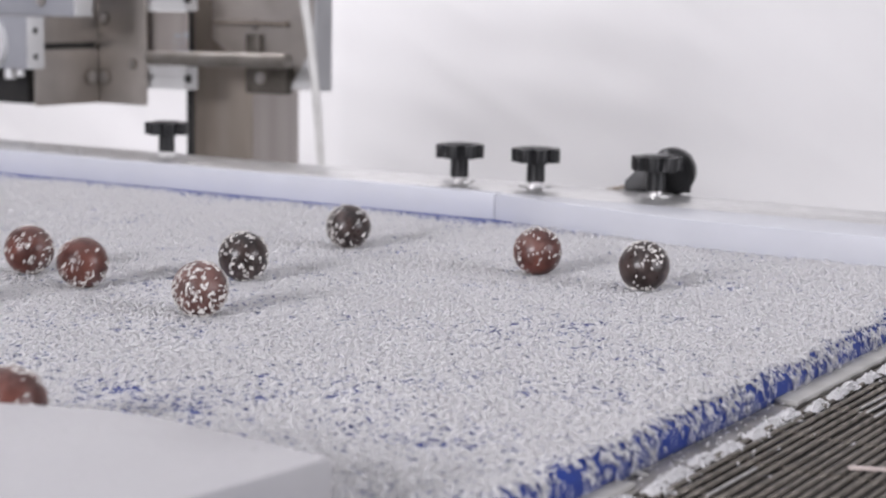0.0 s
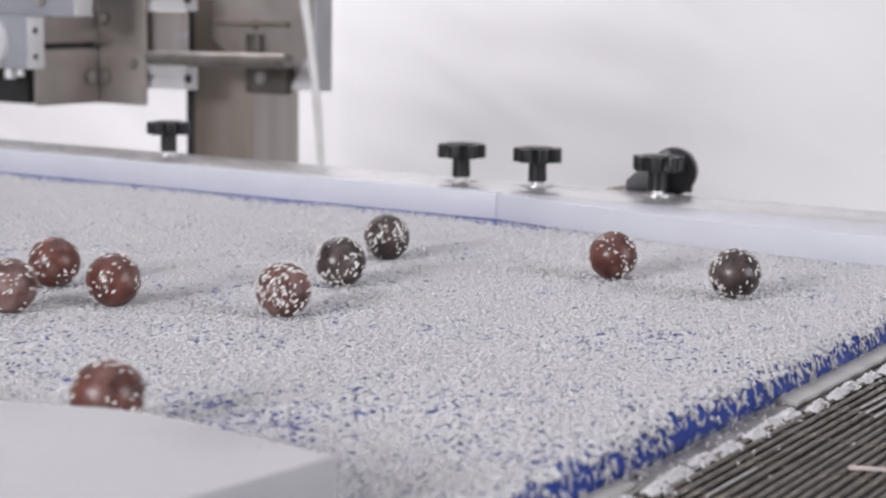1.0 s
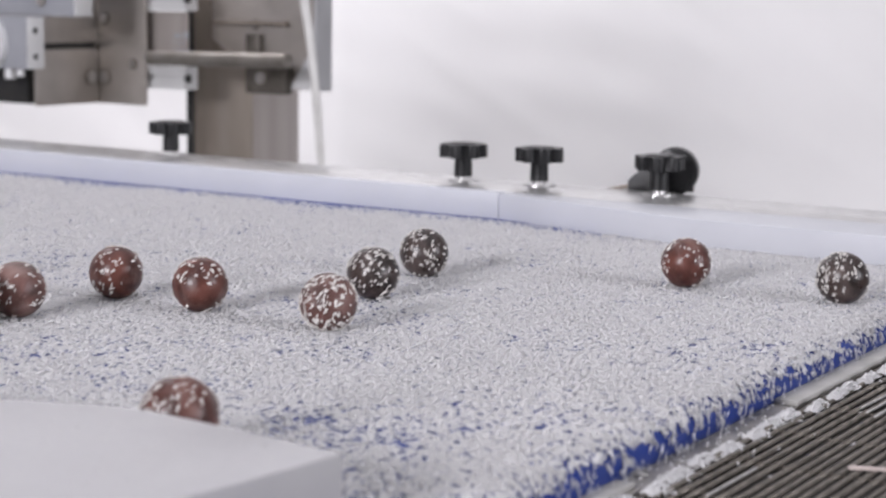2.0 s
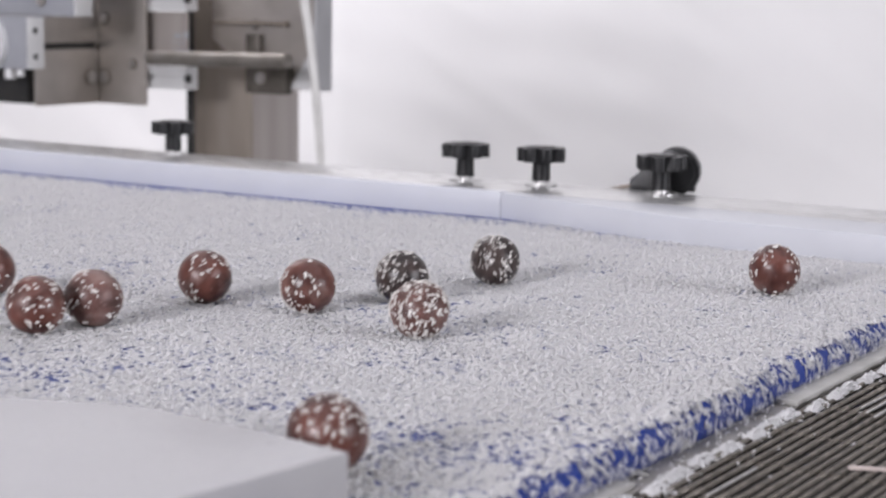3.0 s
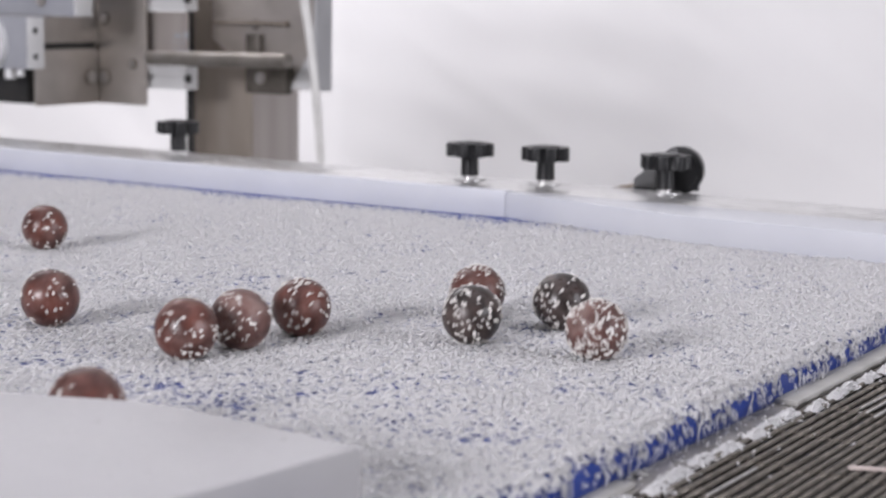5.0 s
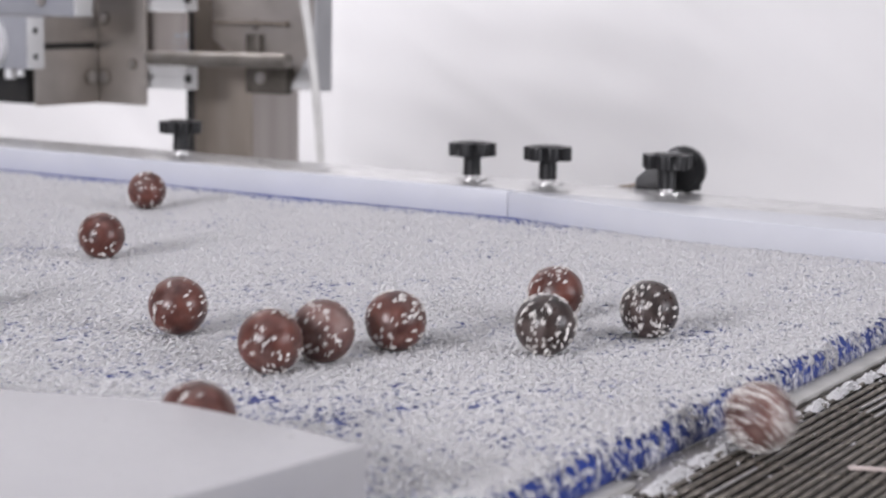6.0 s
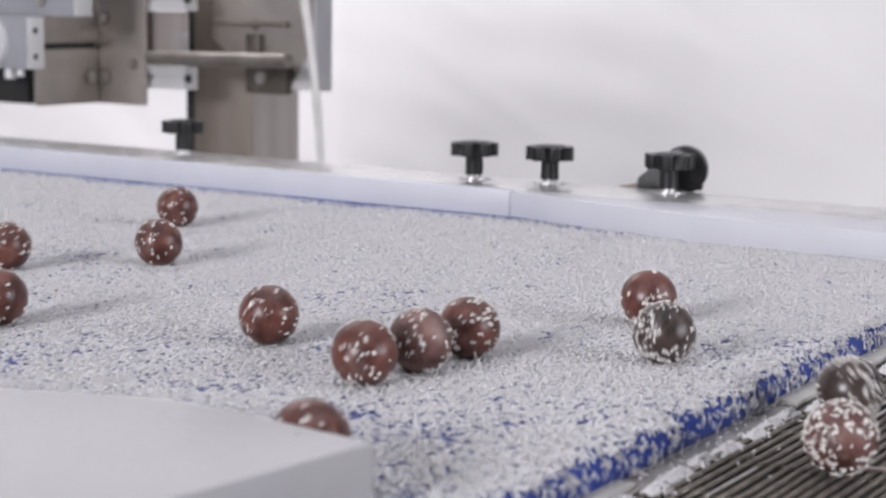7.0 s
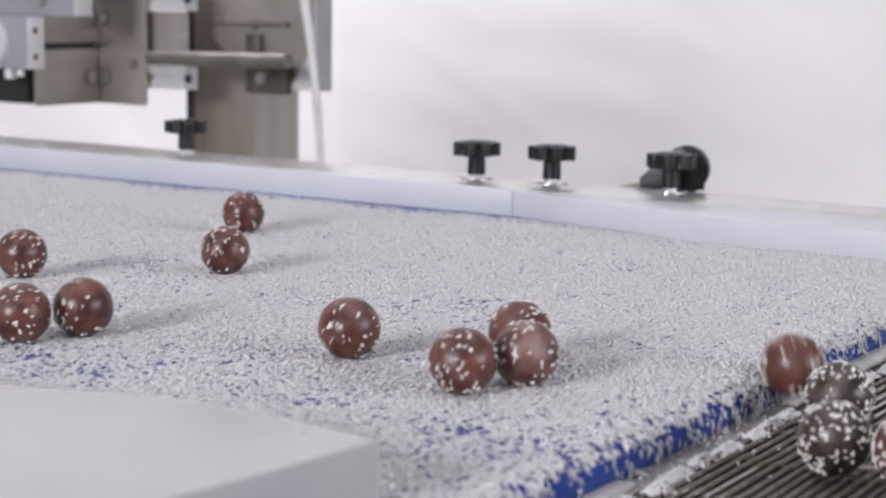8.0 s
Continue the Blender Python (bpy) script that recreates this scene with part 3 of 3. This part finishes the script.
def hose():
    cu = bpy.data.curves.new("air_hose", "CURVE")
    cu.dimensions, cu.bevel_depth, cu.bevel_resolution = "3D", 0.0052, 4
    sp = cu.splines.new("NURBS")
    pts = [(-1.215, 1.62, 0.42, 1.2), (-1.212, 1.62, 0.24, 1.2), (-1.209, 1.62, 0.160, 1.15), (-1.203, 1.62, 0.135, 1.05), (-1.196, 1.62, 0.090, 0.95), (-1.190, 1.62, 0.045, 0.9), (-1.184, 1.62, -0.02, 0.85), (-1.178, 1.62, -0.10, 0.85), (-1.18, 1.62, -0.6, 0.85), (-1.18, 1.62, -Z0 + 0.01, 0.85)]
    sp.points.add(len(pts) - 1)
    for p, (x, y, z, r) in zip(sp.points, pts):
        p.co, p.radius = (x, y, z, 1), r
    sp.use_endpoint_u, sp.order_u = True, 3
    ob = new("air_hose", cu)
    ob.matrix_basis = pose(0, 0, Z0)
    cu.materials.append(CABLE)
    tagged(ob, "thin grey-white air hose hanging beside the gantry", "hose")


hose()

# ---- chocolate balls ----
R = 0.015


def shell_mesh(mat, seed):
    bm = bmesh.new()
    bmesh.ops.create_icosphere(bm, subdivisions=4, radius=R)
    for v in bm.verts:
        d = v.co.normalized()
        v.co = d * (R + 0.00025 * noise.noise(d * 2.2 + Vector((seed, 0, 0))) + 0.00010 * noise.noise(d * 9 + Vector((0, seed, 0))))
    return mesh_of("shell", bm, mat, True)


def flake_mesh(count, seed):
    """Coconut bits stuck on a ball, in loose clusters."""
    r = random.Random(seed)
    bm = bmesh.new()
    spots = [Vector((r.gauss(0, 1), r.gauss(0, 1), r.gauss(0, 1))).normalized() for _ in range(14)]
    made = 0
    while made < 1.6 * count:
        d = Vector((r.gauss(0, 1), r.gauss(0, 1), r.gauss(0, 1))).normalized()
        if max(d.dot(s) for s in spots) < 0.86 and r.random() < 0.88:
            continue
        ln, wd, ht = r.uniform(0.0006, 0.0022), r.uniform(0.0005, 0.0013), r.uniform(0.0003, 0.0008)
        m = Matrix.Translation(d * (R + ht * 0.25)) @ d.to_track_quat("Z", "Y").to_matrix().to_4x4() @ Matrix.Rotation(r.uniform(0, 6.28), 4, "Z") @ Matrix.Rotation(r.uniform(-0.2, 0.2), 4, "Y")
        n = r.choice((3, 4, 4, 5))
        spin = [6.283 * (k + r.uniform(-0.3, 0.3)) / n for k in range(n)]
        far = [r.uniform(0.5, 1.25) for _ in range(n)]
        low = [bm.verts.new(m @ Vector((ln * math.cos(q) * e, wd * math.sin(q) * e, -ht))) for q, e in zip(spin, far)]
        top = [bm.verts.new(m @ Vector((ln * 0.86 * math.cos(q) * e, wd * 0.86 * math.sin(q) * e, ht * r.uniform(0.5, 0.9)))) for q, e in zip(spin, far)]
        bm.faces.new(top)
        for k in range(n):
            j = (k + 1) % n
            bm.faces.new((low[k], low[j], top[j], top[k]))
        made += 1
    return mesh_of("coconut_coating", bm, STUCK)


def truffle(mat, flakes, seed, label):
    ob = empty("chocolate_ball", pose(0, 0, Z0 + R), label, "chocolate ball", "chocolate balls on the belt")
    part("shell", shell_mesh(mat, seed), None, ob)
    fl = part("coconut_coating", flake_mesh(flakes, seed), None, ob, "white coconut flakes")
    fl["kind"] = "stuff"
    return ob


def ball_rows(own, after, seed):
    """own: rows of t, x less the belt's travel, y less the shake; after: rows of t, x, y, z once it has left the belt."""
    r = random.Random(seed)
    ts, us, ws = zip(*own)
    at = [(ts[-1], us[-1] + SPEED * ts[-1], ws[-1] + shake(ts[-1]), R)] + list(after)
    rows, turn, past = [], Euler((r.uniform(0, 6), r.uniform(0, 6), r.uniform(0, 6))).to_quaternion(), None
    drift = r.uniform(0.15, 0.55)
    for f in range(0, 241, 2):
        t = f / FPS
        if t <= ts[-1] or not after:
            p = Vector((np.interp(t, ts, us) + SPEED * t, np.interp(t, ts, ws) + shake(t), R))
            slide = Vector((SPEED * t, 0.35 * shake(t), 0))
            gain = drift
        else:
            a = list(zip(*at))
            p = Vector([np.interp(t, a[0], a[k]) for k in (1, 2, 3)])
            slide, gain = Vector((0, 0, 0)), 1.0
        now = (p - slide) * 1.0 + Vector((SPEED * t * gain * 0.6, 0, 0)) if gain < 1 else p.copy()
        if past is not None and past[1] == (gain < 1):
            d = now - past[0]
            if d.length > 1e-7:
                axis = Vector((0, 0, 1)).cross(d)
                if axis.length > 1e-9:
                    from_roll = min(1.2, axis.length / R)
                    turn = Matrix.Rotation(from_roll, 3, axis.normalized()).to_quaternion() @ turn
        past = (now, gain < 1)
        rows.append((t, Matrix.LocRotScale(p + Vector((0, 0, Z0 + 0.0006)), turn, None)))
    return rows


ROLL = -0.0005
WORDS = {MILK.name: "reddish-brown glossy chocolate ball", DARKCHOC.name: "dark brown chocolate ball", DUSTY.name: "dusty brown chocolate ball"}
balls = []


def ball(own, after, mat, flakes):
    """own: its path on the belt; after: its path past the nose."""
    k = len(balls)
    much = "thickly flecked with" if flakes > 90 else "lightly flecked with"
    balls.append((truffle(mat, flakes, 11 + k, WORDS[mat.name] + " " + much + " white coconut"), ball_rows(own, after, 31 + k)))


ball([(0, -0.521, 0.9626), (0.5, -0.516, 0.9345), (1, -0.526, 0.9744), (1.5, -0.529, 0.9697), (3, -0.524, 0.9759), (3.5, -0.519, 0.9702), (3.7, -0.506, 0.9682)], [(3.9, -.275, .99, ROLL), (4.3, -.18, 1.0, ROLL), (8, -.14, 1.0, ROLL)], MILK, 95)
ball([(0, -0.442, 0.9506), (0.5, -0.444, 0.9485), (1, -0.437, 0.9534), (1.5, -0.436, 0.9537), (1.7, -0.434, 0.9792), (2.4, -0.428, 0.9707)], [(2.6, -.275, 1.0, ROLL), (3.0, -.19, 1.03, ROLL), (8, -.12, 1.05, ROLL)], DARKCHOC, 140)
ball([(0, -0.678, 0.9816), (0.5, -0.689, 0.9365), (1, -0.679, 0.9524), (1.5, -0.673, 0.9087), (3, -0.674, 0.9069), (3.5, -0.654, 0.8452), (4, -0.667, 0.8616), (4.5, -0.673, 0.7985), (6, -0.677, 0.8021), (6.5, -0.674, 0.8060), (6.8, -0.655, 0.7893)], [(7.0, -.253, .751, ROLL), (7.2, -.226, .718, ROLL), (7.6, -.244, .721, ROLL), (7.8, -.248, .718, ROLL), (8, -.253, .737, ROLL)], DARKCHOC, 135)
ball([(0, -0.651, 0.8346), (0.5, -0.649, 0.8305), (1, -0.642, 0.8494), (1.5, -0.639, 0.8267), (3, -0.684, 0.8209), (3.5, -0.682, 0.7872), (4, -0.675, 0.7806), (4.5, -0.689, 0.7415), (6, -0.700, 0.7341), (6.5, -0.713, 0.7310), (7, -0.694, 0.7459), (7.2, -0.686, 0.7346)], [(7.4, -.278, .680, .003), (7.5, -.255, .665, ROLL), (7.6, -.235, .659, ROLL), (8, -.229, .663, ROLL)], DARKCHOC, 140)
ball([(0, -0.598, 0.7316), (0.5, -0.597, 0.7285), (1, -0.611, 0.7534), (1.5, -0.620, 0.7317), (3, -0.621, 0.7419), (3.5, -0.623, 0.7322), (4, -0.635, 0.7546), (4.5, -0.631, 0.7465), (5.8, -0.613, 0.7334), (5.9, -0.606, 0.7245)], [(6.0, -.267, .678, ROLL), (6.1, -.246, .679, ROLL), (6.2, -.227, .677, ROLL), (6.4, -.229, .682, ROLL), (6.6, -.237, .681, ROLL), (7, -.227, .665, ROLL), (7.4, -.219, .672, ROLL), (7.6, -.206, .664, ROLL), (8, -.197, .662, ROLL)], DUSTY, 200)
ball([(0, -0.709, 0.7586), (0.5, -0.697, 0.7055), (1, -0.704, 0.7224), (1.5, -0.706, 0.7217), (3, -0.708, 0.7649), (3.5, -0.710, 0.7522), (4, -0.721, 0.8016), (4.5, -0.716, 0.7855), (6, -0.738, 0.8141), (6.5, -0.732, 0.8090), (7, -0.742, 0.8289), (7.5, -0.728, 0.8092), (7.9, -0.716, 0.8021)], [(8.0, -.286, .765, .004)], MILK, 100)
ball([(0, -0.769, 0.7756), (0.5, -0.758, 0.7325), (1, -0.773, 0.7474), (1.5, -0.769, 0.7307), (3, -0.771, 0.7539), (3.5, -0.784, 0.7302), (4, -0.784, 0.7626), (4.5, -0.776, 0.7065), (6, -0.764, 0.6991), (6.5, -0.767, 0.6900), (7, -0.776, 0.7019), (7.5, -0.793, 0.7002), (8, -0.801, 0.7036)], [], MILK, 85)
ball([(0.5, -0.728, 0.6525), (1, -0.734, 0.6744), (1.5, -0.772, 0.6647), (3, -0.773, 0.6679), (3.5, -0.777, 0.6562), (4, -0.775, 0.6626), (6, -0.777, 0.6571), (6.5, -0.773, 0.6520), (7, -0.778, 0.6619), (7.5, -0.772, 0.6542), (8, -0.774, 0.6616)], [], DUSTY, 70)
ball([(1.4, -0.800, 0.6305), (1.6, -0.772, 0.6305), (2.8, -0.782, 0.6348), (3, -0.782, 0.6359), (3.5, -0.783, 0.6222), (4, -0.781, 0.6296), (6, -0.782, 0.6231), (7.5, -0.783, 0.6242), (8, -0.788, 0.6306)], [], MILK, 62)
ball([(3, -0.881, 0.6979), (3.5, -0.900, 0.6442), (4, -0.891, 0.6796), (4.5, -0.899, 0.6385), (6, -0.874, 0.6661), (6.5, -0.874, 0.6610), (7, -0.872, 0.6699), (7.5, -0.873, 0.6502), (8, -0.871, 0.6626)], [], MILK, 48)
ball([(3.5, -1.125, 0.8392), (4, -1.074, 0.8406), (4.5, -1.086, 0.8415), (6, -1.077, 0.8271), (6.5, -1.087, 0.8150), (7, -1.079, 0.8239), (7.5, -1.076, 0.8202), (8, -1.075, 0.8196)], [], MILK, 52)
ball([(4.7, -1.560, 1.0772), (5.8, -1.247, 1.0035), (6, -1.223, 1.0341), (6.5, -1.194, 0.9910), (7, -1.187, 0.9669), (7.5, -1.180, 0.9492), (8, -1.180, 0.9686)], [], MILK, 45)
ball([(6.3, -1.200, 0.7566), (7, -1.140, 0.7539), (7.4, -1.185, 0.7468), (7.6, -1.175, 0.7426), (7.8, -1.169, 0.7393), (8, -1.161, 0.7346)], [], MILK, 50)
ball([(7, -1.013, 0.6259), (7.5, -1.007, 0.6212), (8, -1.009, 0.6276)], [], MILK, 40)
ball([(7.6, -1.016, 0.5876), (7.8, -1.012, 0.5873), (8, -1.022, 0.5976)], [], MILK, 46)
ball([(0, -0.488, 0.4876), (0.5, -0.495, 0.4855), (1, -0.517, 0.5174), (1.5, -0.529, 0.5007), (2.8, -0.515, 0.5158), (3, -0.512, 0.5129), (3.2, -0.512, 0.5138), (3.5, -0.504, 0.5042), (3.6, -0.500, 0.5068), (3.7, -0.492, 0.4992)], [(3.8, -0.248, 0.470, ROLL), (3.9, -0.230, 0.475, ROLL), (4.3, -0.231, 0.475, ROLL), (4.5, -0.200, 0.486, ROLL), (5.2, -.13, .44, ROLL), (8, -.10, .42, ROLL)], MILK, 90)
ball([(3.5, -0.775, 0.5042), (4, -0.722, 0.5096), (4.5, -0.712, 0.4855), (6, -0.713, 0.4901), (6.5, -0.711, 0.4890), (7, -0.712, 0.4879), (7.5, -0.713, 0.4892), (7.8, -0.713, 0.4633), (7.9, -0.699, 0.4791)], [(8, -0.231, 0.425, ROLL)], MILK, 60)


def motions():
    walk(conveyor, [(f / FPS, pose(0, shake(f / FPS), Z0)) for f in range(0, 241, 3)])
    for ob, s0, leave, spin in bands:
        walk(ob, band_rows(s0, leave, spin))
    for ob, rows in balls:
        walk(ob, rows)


motions()
